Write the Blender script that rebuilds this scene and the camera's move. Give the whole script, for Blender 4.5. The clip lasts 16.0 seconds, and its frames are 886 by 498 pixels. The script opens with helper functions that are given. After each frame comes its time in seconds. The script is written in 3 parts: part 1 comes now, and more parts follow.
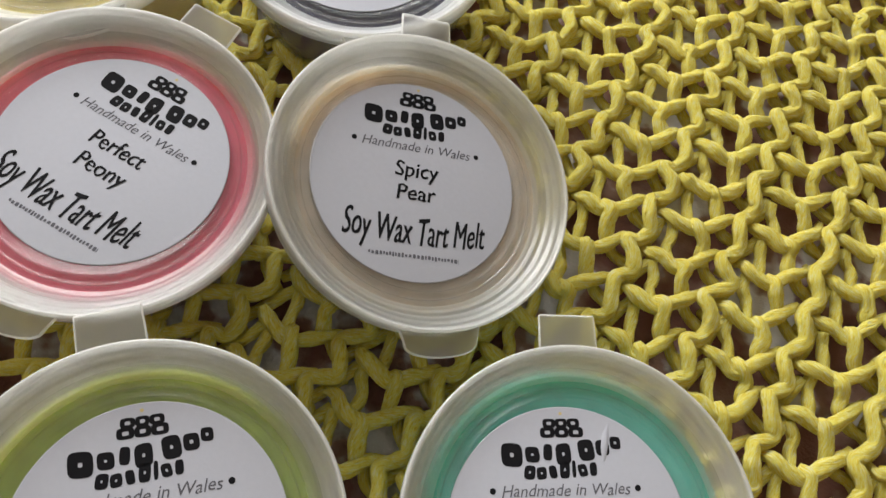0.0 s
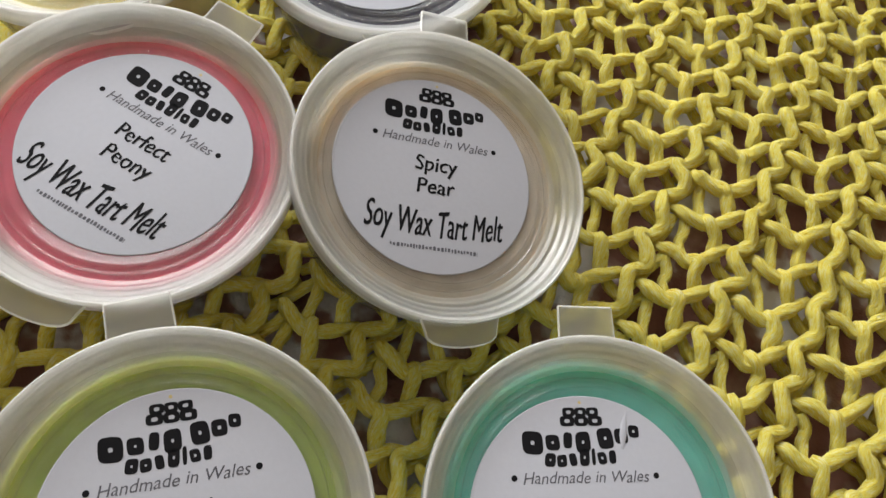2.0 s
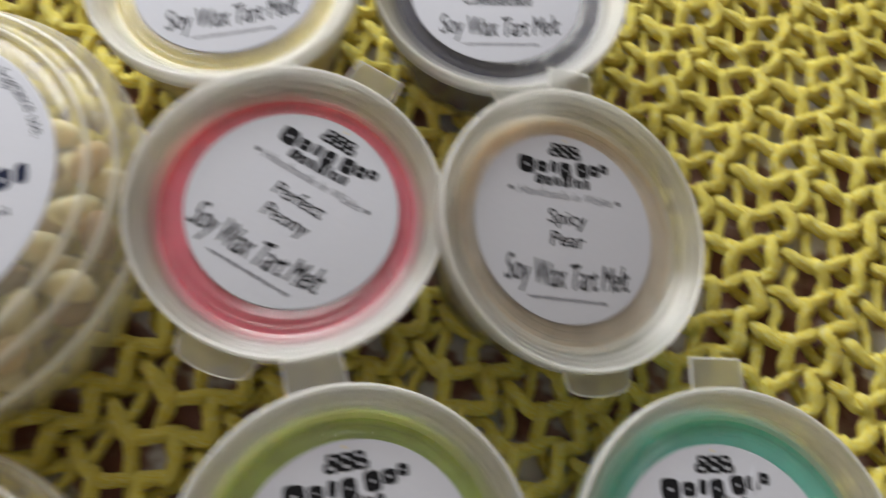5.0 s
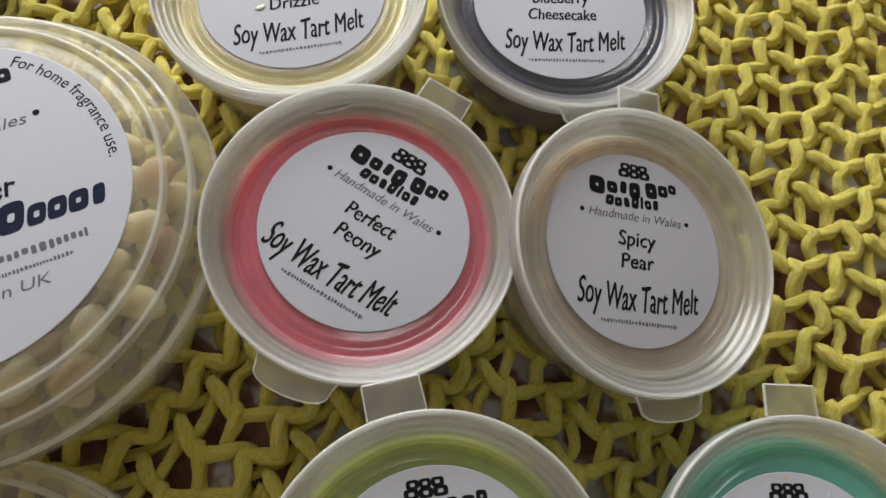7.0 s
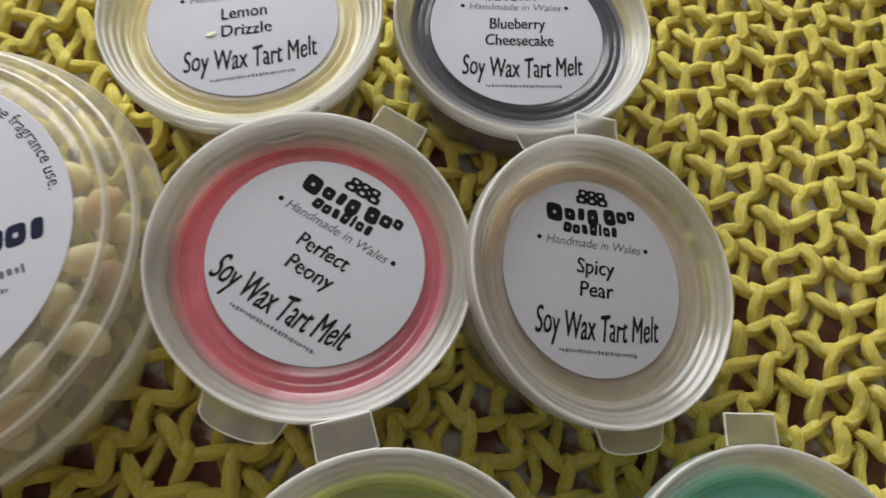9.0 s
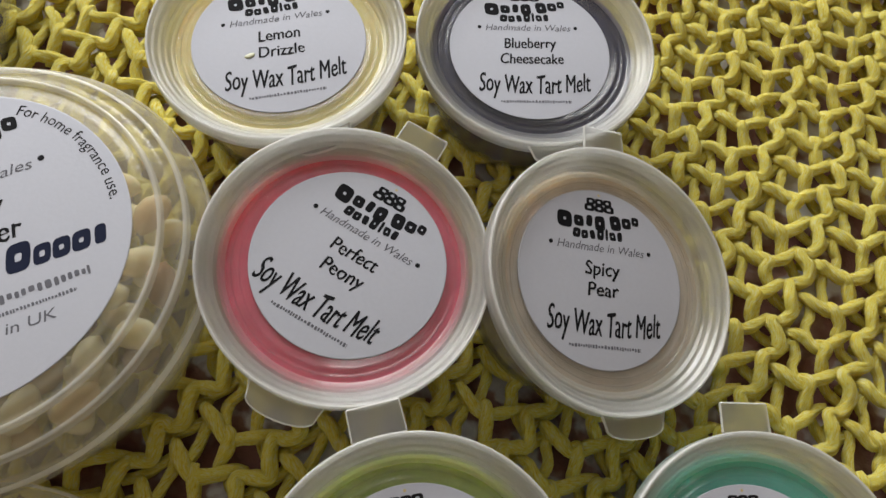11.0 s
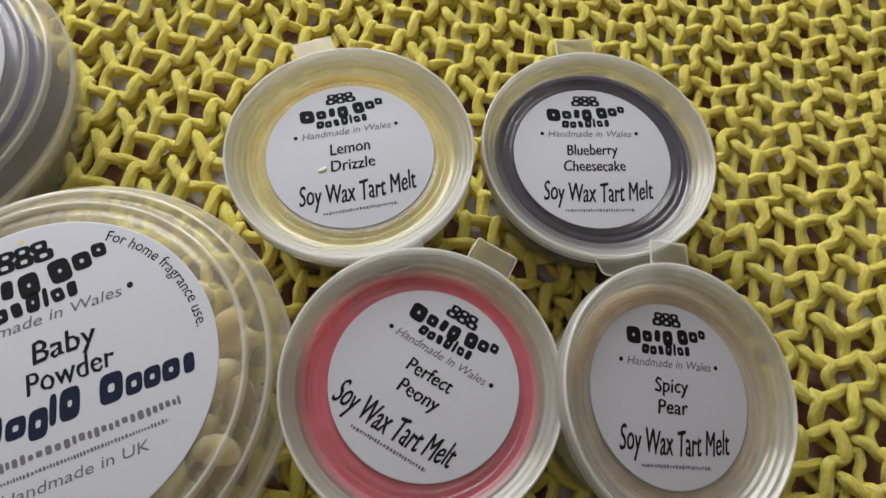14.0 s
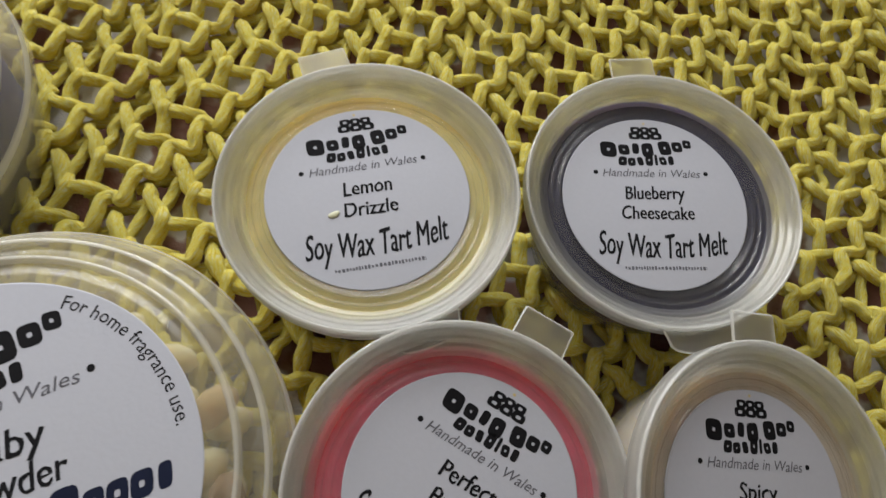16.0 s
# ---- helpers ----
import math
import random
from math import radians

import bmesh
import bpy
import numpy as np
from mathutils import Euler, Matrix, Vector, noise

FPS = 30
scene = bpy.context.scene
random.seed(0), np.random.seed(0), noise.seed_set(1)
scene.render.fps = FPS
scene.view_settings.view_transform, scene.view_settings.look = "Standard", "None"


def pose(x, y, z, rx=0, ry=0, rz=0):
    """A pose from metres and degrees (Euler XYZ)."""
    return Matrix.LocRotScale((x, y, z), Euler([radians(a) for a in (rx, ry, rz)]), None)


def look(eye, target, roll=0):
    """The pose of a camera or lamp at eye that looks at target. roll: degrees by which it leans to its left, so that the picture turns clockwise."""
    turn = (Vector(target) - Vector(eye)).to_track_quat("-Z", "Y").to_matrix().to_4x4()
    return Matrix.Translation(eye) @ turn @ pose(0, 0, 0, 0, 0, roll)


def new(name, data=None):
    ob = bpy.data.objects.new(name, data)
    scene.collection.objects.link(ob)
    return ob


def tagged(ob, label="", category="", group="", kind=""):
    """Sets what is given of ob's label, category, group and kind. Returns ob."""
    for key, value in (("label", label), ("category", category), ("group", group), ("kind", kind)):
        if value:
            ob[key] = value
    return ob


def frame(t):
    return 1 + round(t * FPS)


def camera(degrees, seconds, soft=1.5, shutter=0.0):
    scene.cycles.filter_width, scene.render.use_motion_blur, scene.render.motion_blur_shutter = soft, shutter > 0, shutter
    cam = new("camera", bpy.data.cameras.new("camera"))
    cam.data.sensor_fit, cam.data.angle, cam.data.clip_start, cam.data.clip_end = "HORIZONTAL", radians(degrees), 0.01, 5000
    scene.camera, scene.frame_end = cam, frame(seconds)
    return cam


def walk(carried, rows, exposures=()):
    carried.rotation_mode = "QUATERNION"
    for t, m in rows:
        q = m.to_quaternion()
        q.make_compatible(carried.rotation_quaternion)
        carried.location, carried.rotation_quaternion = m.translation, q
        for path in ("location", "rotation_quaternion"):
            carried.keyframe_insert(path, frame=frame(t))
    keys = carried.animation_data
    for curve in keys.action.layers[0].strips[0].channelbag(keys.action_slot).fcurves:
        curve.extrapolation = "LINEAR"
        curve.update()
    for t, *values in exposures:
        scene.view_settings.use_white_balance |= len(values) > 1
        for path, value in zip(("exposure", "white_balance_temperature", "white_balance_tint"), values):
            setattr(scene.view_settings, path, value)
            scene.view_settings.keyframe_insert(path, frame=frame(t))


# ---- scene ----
cam = camera(64.2, 16.0, soft=1.5, shutter=0.5)
METRES, EYE, TILT, LEAN, TURN = 0.2014, 0.16936, -68.313, -3.964, 0.0
ROWS = [
    (0.0, 0.0, 0.0, 0.0, 0.0, 0.0, -0.0),
    (0.5, -0.0054, 0.0044, -0.0052, -0.01, 0.05, -0.09),
    (1.0, -0.0255, -0.0058, -0.014, -0.38, 0.46, -0.29),
    (1.5, -0.0265, -0.0093, -0.0157, -0.49, 0.29, -0.15),
    (2.0, -0.0266, -0.0123, -0.0168, -0.35, 0.61, -0.12),
    (2.5, -0.0233, -0.0124, -0.0167, -0.5, 0.78, -0.03),
    (3.0, -0.0215, -0.0144, -0.0163, -0.69, 0.84, 0.01),
    (3.5, -0.024, -0.0245, -0.0152, -0.66, 0.68, 0.31),
    (4.0, -0.0248, -0.0297, -0.0199, -0.7, 0.78, 0.26),
    (4.5, -0.0376, -0.0334, -0.0151, -0.54, -0.13, 0.28),
    (5.0, -0.1603, -0.0592, 0.0603, 1.31, -0.67, -0.45),
    (5.2, -0.2136, -0.0987, 0.0894, 2.79, -0.35, -1.38),
    (7.3, -0.2382, -0.0542, 0.0962, 1.79, -1.67, -1.09),
    (7.5, -0.2389, -0.0631, 0.0991, 2.0, -1.41, -1.2),
    (8.0, -0.2344, -0.0681, 0.0947, 1.86, -1.33, -1.12),
    (8.5, -0.2254, -0.0574, 0.1041, 1.38, -0.73, -0.55),
    (8.8, -0.2196, -0.0563, 0.1031, 1.12, -0.24, -0.49),
    (9.0, -0.2084, -0.0387, 0.1116, 0.19, -0.15, -0.45),
    (9.2, -0.2059, -0.0240, 0.1065, -0.08, -1.22, -0.72),
    (11.3, -0.2233, -0.1224, 0.1146, 0.94, 0.02, -0.49),
    (11.5, -0.2112, -0.1186, 0.1193, 0.11, -0.34, -0.23),
    (12.0, -0.2812, -0.0961, 0.2529, 0.24, 1.79, -0.59),
    (12.5, -0.2913, -0.1177, 0.255, 0.87, 2.25, -0.69),
    (13.0, -0.2945, -0.1296, 0.2456, 1.56, 1.66, -0.47),
    (13.5, -0.2915, -0.1381, 0.239, 1.91, 1.54, -0.58),
    (14.0, -0.2953, -0.1394, 0.2467, 2.19, 1.14, -0.59),
    (14.5, -0.3213, -0.1423, 0.2885, 1.93, 1.76, -0.8),
    (15.0, -0.3586, -0.059, 0.3333, 1.57, 1.54, -1.89),
    (15.5, -0.37, -0.0069, 0.3422, 1.54, 1.08, -1.67),
    (16.0, -0.3679, 0.0352, 0.337, 0.7, 0.28, -1.76),
]
walk(cam, [(t, pose(0, 0, EYE, TILT, LEAN, TURN) @ pose(METRES * x, METRES * y, METRES * z, 90 + pitch, roll, yaw)) for t, x, y, z, yaw, pitch, roll in ROWS],
     [(0.0, 0.38), (4.5, 0.38), (5.2, 0.14), (7.5, 0.0), (11.5, -0.02), (12.5, -0.06), (15.0, -0.18), (16.0, -0.28)])

# ---- world and light: a room with one window beyond the pots ----
world = bpy.data.worlds.new("sky")
scene.world = world
world.use_nodes = True
wn = world.node_tree
sky = wn.nodes.new("ShaderNodeTexSky")
sky.sky_type, sky.sun_disc, sky.sun_elevation, sky.sun_rotation = "NISHITA", False, radians(40), radians(-35)
wn.links.new(sky.outputs["Color"], wn.nodes["Background"].inputs["Color"])
wn.nodes["Background"].inputs["Strength"].default_value = 0.12

WIN_X0, WIN_X1, WIN_Z0, WIN_Z1, WALL_X, WALL_Y = -1.15, 0.15, 0.12, 1.0, -1.5, 1.05
lamp = bpy.data.lights.new("window_light", "AREA")
lamp.shape, lamp.size, lamp.size_y, lamp.energy = "RECTANGLE", WIN_X1 - WIN_X0 - 0.1, WIN_Z1 - WIN_Z0 - 0.1, 27
lamp.color = (0.99, 0.99, 0.975)
window_light = new("window_light", lamp)
window_light.matrix_world = look(((WIN_X0 + WIN_X1) / 2, WALL_Y + 0.02, (WIN_Z0 + WIN_Z1) / 2), ((WIN_X0 + WIN_X1) / 2, 0, (WIN_Z0 + WIN_Z1) / 2 - 0.1))


# ---- materials ----
def material(name):
    m = bpy.data.materials.new(name)
    m.use_nodes = True
    nt = m.node_tree
    return m, nt, nt.nodes["Principled BSDF"]


def node(nt, kind, **values):
    n = nt.nodes.new(kind)
    for k, v in values.items():
        n.inputs[k].default_value = v
    return n


def ramp(nt, source, stops):
    r = nt.nodes.new("ShaderNodeValToRGB")
    while len(r.color_ramp.elements) < len(stops):
        r.color_ramp.elements.new(0.5)
    for e, (p, c) in zip(r.color_ramp.elements, stops):
        e.position, e.color = p, (*c, 1)
    nt.links.new(source, r.inputs["Fac"])
    return r


def bump(nt, shader, height, strength, distance):
    b = node(nt, "ShaderNodeBump", Strength=strength, Distance=distance)
    nt.links.new(height, b.inputs["Height"])
    nt.links.new(b.outputs["Normal"], shader.inputs["Normal"])
    return b


def noise_at(nt, scale, detail=3.0, coord="Object"):
    tc = nt.nodes.new("ShaderNodeTexCoord")
    n = node(nt, "ShaderNodeTexNoise", Scale=scale, Detail=detail)
    nt.links.new(tc.outputs[coord], n.inputs["Vector"])
    return n


def plain(name, color, rough=0.6, vary=0.08, scale=300.0, relief=0.0, specular=0.5):
    m, nt, s = material(name)
    n = noise_at(nt, scale)
    lo = tuple(c * (1 - vary) for c in color)
    hi = tuple(min(1, c * (1 + vary)) for c in color)
    nt.links.new(ramp(nt, n.outputs["Fac"], [(0.3, lo), (0.7, hi)]).outputs["Color"], s.inputs["Base Color"])
    s.inputs["Roughness"].default_value = rough
    s.inputs["Specular IOR Level"].default_value = specular
    if relief:
        bump(nt, s, n.outputs["Fac"], 0.5, relief)
    return m


def yarn_material():
    """Soft cotton yarn: fibres run along each strand (its UV map: metres along, turns around)."""
    m, nt, s = material("yellow_cotton_yarn")
    uv = nt.nodes.new("ShaderNodeUVMap")
    uv.uv_map = "strand"
    mp = node(nt, "ShaderNodeMapping", Scale=(330.0, 15.0, 1.0))
    nt.links.new(uv.outputs["UV"], mp.inputs["Vector"])
    sep = nt.nodes.new("ShaderNodeSeparateXYZ")
    nt.links.new(mp.outputs["Vector"], sep.inputs["Vector"])
    # twist: plies wind round the strand as it runs on
    tw = nt.nodes.new("ShaderNodeMath")
    tw.operation = "MULTIPLY_ADD"
    nt.links.new(sep.outputs["X"], tw.inputs[0])
    tw.inputs[1].default_value = 1.1
    nt.links.new(sep.outputs["Y"], tw.inputs[2])
    comb = nt.nodes.new("ShaderNodeCombineXYZ")
    nt.links.new(sep.outputs["X"], comb.inputs["X"])
    nt.links.new(tw.outputs[0], comb.inputs["Y"])
    fib = node(nt, "ShaderNodeTexNoise", Scale=1.6, Detail=4.0, Roughness=0.65)
    nt.links.new(comb.outputs["Vector"], fib.inputs["Vector"])
    big = noise_at(nt, 55.0, 2.0)
    fine = noise_at(nt, 4200.0, 2.0)
    base = ramp(nt, fib.outputs["Fac"], [(0.32, (0.80, 0.58, 0.04)), (0.41, (0.95, 0.80, 0.11)), (0.52, (0.97, 0.89, 0.20)), (0.61, (0.98, 0.95, 0.50))])
    tint = ramp(nt, big.outputs["Fac"], [(0.3, (0.95, 0.92, 0.85)), (0.7, (1.0, 1.0, 1.0))])
    mix = nt.nodes.new("ShaderNodeMix")
    mix.data_type, mix.blend_type = "RGBA", "MULTIPLY"
    mix.inputs["Factor"].default_value = 1.0
    nt.links.new(base.outputs["Color"], mix.inputs["A"])
    nt.links.new(tint.outputs["Color"], mix.inputs["B"])
    nt.links.new(mix.outputs["Result"], s.inputs["Base Color"])
    s.inputs["Roughness"].default_value = 0.85
    s.inputs["Specular IOR Level"].default_value = 0.06
    s.inputs["Sheen Weight"].default_value = 0.08
    s.inputs["Sheen Roughness"].default_value = 0.5
    s.inputs["Sheen Tint"].default_value = (1.0, 0.95, 0.6, 1)
    add = nt.nodes.new("ShaderNodeMath")
    add.operation = "MULTIPLY_ADD"
    nt.links.new(fine.outputs["Fac"], add.inputs[0])
    add.inputs[1].default_value = 0.5
    nt.links.new(fib.outputs["Fac"], add.inputs[2])
    bump(nt, s, add.outputs[0], 0.9, 0.0012)
    # some light soaks through the loose cotton
    soak = nt.nodes.new("ShaderNodeBsdfTranslucent")
    soak.inputs["Color"].default_value = (0.97, 0.70, 0.05, 1)
    both = node(nt, "ShaderNodeMixShader", Fac=0.2)
    nt.links.new(s.outputs["BSDF"], both.inputs[1])
    nt.links.new(soak.outputs["BSDF"], both.inputs[2])
    nt.links.new(both.outputs["Shader"], nt.nodes["Material Output"].inputs["Surface"])
    return m


def frosted(name, haze, color=(0.93, 0.93, 0.90), rough=0.17, shine=0.3, blur=0.0):
    """Milky polypropylene: part of the light goes straight through, the rest is scattered."""
    m, nt, s = material(name)
    out = nt.nodes["Material Output"]
    clear = nt.nodes.new("ShaderNodeBsdfTransparent")
    clear.inputs["Color"].default_value = (0.99, 0.99, 0.985, 1)
    glow = nt.nodes.new("ShaderNodeBsdfTranslucent")
    glow.inputs["Color"].default_value = (*color, 1)
    n = noise_at(nt, 420.0, 4.0)
    nt.links.new(ramp(nt, n.outputs["Fac"], [(0.3, tuple(c * 0.95 for c in color)), (0.7, color)]).outputs["Color"], s.inputs["Base Color"])
    s.inputs["Roughness"].default_value = rough
    s.inputs["Specular IOR Level"].default_value = 0.0
    bump(nt, s, n.outputs["Fac"], 0.12, 0.0002)
    half = node(nt, "ShaderNodeMixShader", Fac=0.5)
    nt.links.new(s.outputs["BSDF"], half.inputs[1])
    nt.links.new(glow.outputs["BSDF"], half.inputs[2])
    whole = nt.nodes.new("ShaderNodeMixShader")
    hz = nt.nodes.new("ShaderNodeMapRange")
    nt.links.new(n.outputs["Fac"], hz.inputs["Value"])
    hz.inputs["To Min"].default_value, hz.inputs["To Max"].default_value = haze - 0.012, haze + 0.012
    nt.links.new(hz.outputs["Result"], whole.inputs["Fac"])
    bend = nt.nodes.new("ShaderNodeBsdfRefraction")
    bend.inputs["Color"].default_value = (0.98, 0.98, 0.97, 1)
    bend.inputs["Roughness"].default_value, bend.inputs["IOR"].default_value = 0.45, 1.25
    see = node(nt, "ShaderNodeMixShader", Fac=blur)
    nt.links.new(clear.outputs["BSDF"], see.inputs[1])
    nt.links.new(bend.outputs["BSDF"], see.inputs[2])
    nt.links.new(see.outputs["Shader"], whole.inputs[1])
    nt.links.new(half.outputs["Shader"], whole.inputs[2])
    # full-strength surface gloss, stronger at grazing view
    gloss = nt.nodes.new("ShaderNodeBsdfGlossy")
    gloss.inputs["Roughness"].default_value = rough
    face = node(nt, "ShaderNodeLayerWeight", Blend=0.5)
    power = nt.nodes.new("ShaderNodeMath")
    power.operation = "POWER"
    nt.links.new(face.outputs["Facing"], power.inputs[0])
    power.inputs[1].default_value = 4.0
    scale = nt.nodes.new("ShaderNodeMath")
    scale.operation = "MULTIPLY_ADD"
    nt.links.new(power.outputs[0], scale.inputs[0])
    scale.inputs[1].default_value, scale.inputs[2].default_value = shine, shine * 0.16
    top = nt.nodes.new("ShaderNodeMixShader")
    nt.links.new(scale.outputs[0], top.inputs["Fac"])
    nt.links.new(whole.outputs["Shader"], top.inputs[1])
    nt.links.new(gloss.outputs["BSDF"], top.inputs[2])
    nt.links.new(top.outputs["Shader"], out.inputs["Surface"])
    return m


def wax(name, color, rough=0.6):
    m = plain(name, color, rough, 0.10, 160.0, 0.0004, 0.25)
    s = m.node_tree.nodes["Principled BSDF"]
    s.inputs["Subsurface Weight"].default_value = 0.75
    s.inputs["Subsurface Radius"].default_value = (1, 0.8, 0.6)
    s.inputs["Subsurface Scale"].default_value = 0.014
    return m


def sheet_material():
    """White cotton bedding printed with loose red-brown flowers."""
    m, nt, s = material("printed_bed_sheet")
    a = noise_at(nt, 58.0, 3.0)
    weave = noise_at(nt, 1500.0, 2.0)
    c = ramp(nt, a.outputs["Fac"], [(0.44, (0.80, 0.78, 0.77)), (0.49, (0.40, 0.25, 0.20)), (0.58, (0.24, 0.11, 0.08))])
    nt.links.new(c.outputs["Color"], s.inputs["Base Color"])
    s.inputs["Roughness"].default_value = 0.9
    bump(nt, s, weave.outputs["Fac"], 0.5, 0.0006)
    return m


YARN = yarn_material()
LID = frosted("milky_lid_plastic", 0.23, (0.91, 0.92, 0.90), 0.17, 0.24, 0.55)
LID_MID = frosted("half_clear_lid_plastic", 0.13, (0.90, 0.91, 0.88), 0.17, 0.22, 0.4)
LID_THIN = frosted("thin_lid_panel_plastic", 0.055, shine=0.17)
# extra haze paints the bright line that light draws along lid and tab edges
LID_HIGHLIGHT = frosted("lid_edge_highlight_plastic", 0.7)
TAB = frosted("clear_tab_plastic", 0.13, (0.90, 0.91, 0.88), 0.2, 0.3, 0.35)
CUP = frosted("milky_cup_plastic", 0.16)
# yellow in both tub plastics stands in for the blanket's colour reflected there
CLEAR = frosted("clear_lid_plastic", 0.16, (0.95, 0.91, 0.74), 0.2, 0.16)
# whiter haze stands in for window highlights on the tub lid's rings
TUB_HIGHLIGHT = frosted("tub_ring_highlight_plastic", 0.5, (0.96, 0.95, 0.88), 0.14, 0.3)
CLEAR_CUP = frosted("clear_tub_plastic", 0.17, (0.94, 0.88, 0.62), 0.25, 0.12)
PAPER = plain("white_label_paper", (0.50, 0.515, 0.575), 0.7, 0.012, 900.0, 0.00005, 0.2)
INK = plain("black_ink", (0.012, 0.012, 0.014), 0.8, 0.1, 300.0, 0.0, 0.1)
NAVY_INK = plain("navy_ink", (0.013, 0.017, 0.04), 0.8, 0.1, 300.0, 0.0, 0.1)
GREY_INK = plain("grey_ink", (0.13, 0.13, 0.15), 0.8, 0.1, 300.0, 0.0, 0.1)
GOLD_INK = plain("pale_gold_ink", (0.62, 0.50, 0.22), 0.6, 0.1)
SHEET = sheet_material()
WALL_PAINT = plain("wall_paint", (0.62, 0.55, 0.47), 0.8, 0.03, 8.0)
CEILING_PAINT = plain("ceiling_paint", (0.58, 0.56, 0.52), 0.8, 0.02, 8.0)
CARPET = plain("carpet", (0.32, 0.27, 0.22), 0.95, 0.15, 200.0)
MATTRESS = plain("mattress_cotton", (0.68, 0.67, 0.65), 0.9, 0.04, 60.0)
WOOD = plain("white_window_wood", (0.8, 0.8, 0.78), 0.4, 0.02, 30.0)


# ---- building helpers ----
def part(name, bm, mat, parent=None, label="", smooth=True):
    me = bpy.data.meshes.new(name)
    bmesh.ops.recalc_face_normals(bm, faces=bm.faces)
    bm.to_mesh(me)
    bm.free()
    return part_mesh(name, me, mat, parent, label, smooth)


def part_mesh(name, me, mat, parent=None, label="", smooth=True):
    me.materials.append(mat)
    if smooth:
        me.polygons.foreach_set("use_smooth", [True] * len(me.polygons))
    ob = new(name, me)
    if parent:
        ob.parent = parent
    return tagged(ob, label)


def box(bm, x0, x1, y0, y1, z0, z1):
    v = [bm.verts.new(p) for p in ((x0, y0, z0), (x1, y0, z0), (x1, y1, z0), (x0, y1, z0), (x0, y0, z1), (x1, y0, z1), (x1, y1, z1), (x0, y1, z1))]
    for f in ((3, 2, 1, 0), (4, 5, 6, 7), (0, 1, 5, 4), (1, 2, 6, 5), (2, 3, 7, 6), (3, 0, 4, 7)):
        bm.faces.new([v[i] for i in f])


def boxed(name, dims, mat, parent=None, label="", bevel=0.0):
    bm = bmesh.new()
    box(bm, *dims)
    if bevel:
        bmesh.ops.bevel(bm, geom=bm.edges[:], offset=bevel, segments=2, affect="EDGES")
    return part(name, bm, mat, parent, label, smooth=False)


def lathe(profile, sides=96, warp=None):
    """A solid turned from a closed profile of (radius, height) in metres; ends on the axis stay open there."""
    bm = bmesh.new()
    rings = []
    for r, z in profile:
        if r < 1e-6:
            rings.append([bm.verts.new((0, 0, z))])
        else:
            rings.append([bm.verts.new((r * math.cos(2 * math.pi * k / sides), r * math.sin(2 * math.pi * k / sides), z)) for k in range(sides)])
    n = len(rings)
    axis_ends = len(rings[0]) == 1 and len(rings[-1]) == 1
    for i in range(n - 1 if axis_ends else n):
        a, b = rings[i], rings[(i + 1) % n]
        for k in range(sides):
            q = (k + 1) % sides
            if len(a) == 1 and len(b) == 1:
                continue
            if len(a) == 1:
                bm.faces.new((a[0], b[q], b[k]))
            elif len(b) == 1:
                bm.faces.new((a[k], a[q], b[0]))
            else:
                bm.faces.new((a[k], a[q], b[q], b[k]))
    if warp:
        for v in bm.verts:
            v.co = warp(v.co)
    return bm


def mm(points):
    return [(a / 1000, b / 1000) for a, b in points]


def shell(top, thick):
    """A closed profile from an upper line of (radius, height) points in mm, given thickness below it."""
    low = []
    for i, (r, z) in enumerate(top):
        r0, z0 = top[max(0, i - 1)]
        r1, z1 = top[min(len(top) - 1, i + 1)]
        dr, dz = r1 - r0, z1 - z0
        ln = math.hypot(dr, dz) or 1
        low.append((max(0.0, r + thick * dz / ln) if r > 0 else 0.0, z - thick * dr / ln))
    return mm(top + low[::-1])


# ---- lettering ----
def letters(text, width, height, x=0.0, y=0.0, slant=0.0, bend=0.0, weight=0.0):
    """Flat lettering as a bmesh, mm: given width and capital height, centred on (x, y); bend: rise of the ends over the middle; weight: extra stroke width."""
    cu = bpy.data.curves.new("lettering", "FONT")
    cu.body, cu.size, cu.resolution_u = text, 1.0, 3
    ob = bpy.data.objects.new("lettering", cu)
    scene.collection.objects.link(ob)
    bpy.context.view_layer.update()
    me = bpy.data.meshes.new_from_object(ob.evaluated_get(bpy.context.evaluated_depsgraph_get()))
    bm = bmesh.new()
    bm.from_mesh(me)
    bpy.data.objects.remove(ob)
    bpy.data.meshes.remove(me)
    xs = [v.co.x for v in bm.verts]
    x0, x1 = min(xs), max(xs)
    for v in bm.verts:
        u = (v.co.x - x0) / (x1 - x0) - 0.5
        h = v.co.y / 0.7 + 0.035 * math.sin(37 * u + len(text)) + 0.02 * math.sin(91 * u)
        v.co = ((u * width + slant * h * height + x) / 1000, (h * height - height / 2 + y + bend * 4 * u * u) / 1000, 0)
    if weight:  # a second stroke beside the first thickens the letters
        twin = bmesh.ops.duplicate(bm, geom=bm.verts[:] + bm.edges[:] + bm.faces[:])
        bmesh.ops.translate(bm, verts=[g for g in twin["geom"] if isinstance(g, bmesh.types.BMVert)], vec=(weight / 1000, -0.3 * weight / 1000, 0.00002))
    return bm


def on_arc(bm, radius, middle):
    """Wraps lettering clockwise round the label's edge; x = 0 comes to the angle middle, in degrees."""
    for v in bm.verts:
        a = radians(middle) - v.co.x * 1000 / radius
        r = radius / 1000 + v.co.y
        v.co = (r * math.cos(a), r * math.sin(a), 0)
    return bm


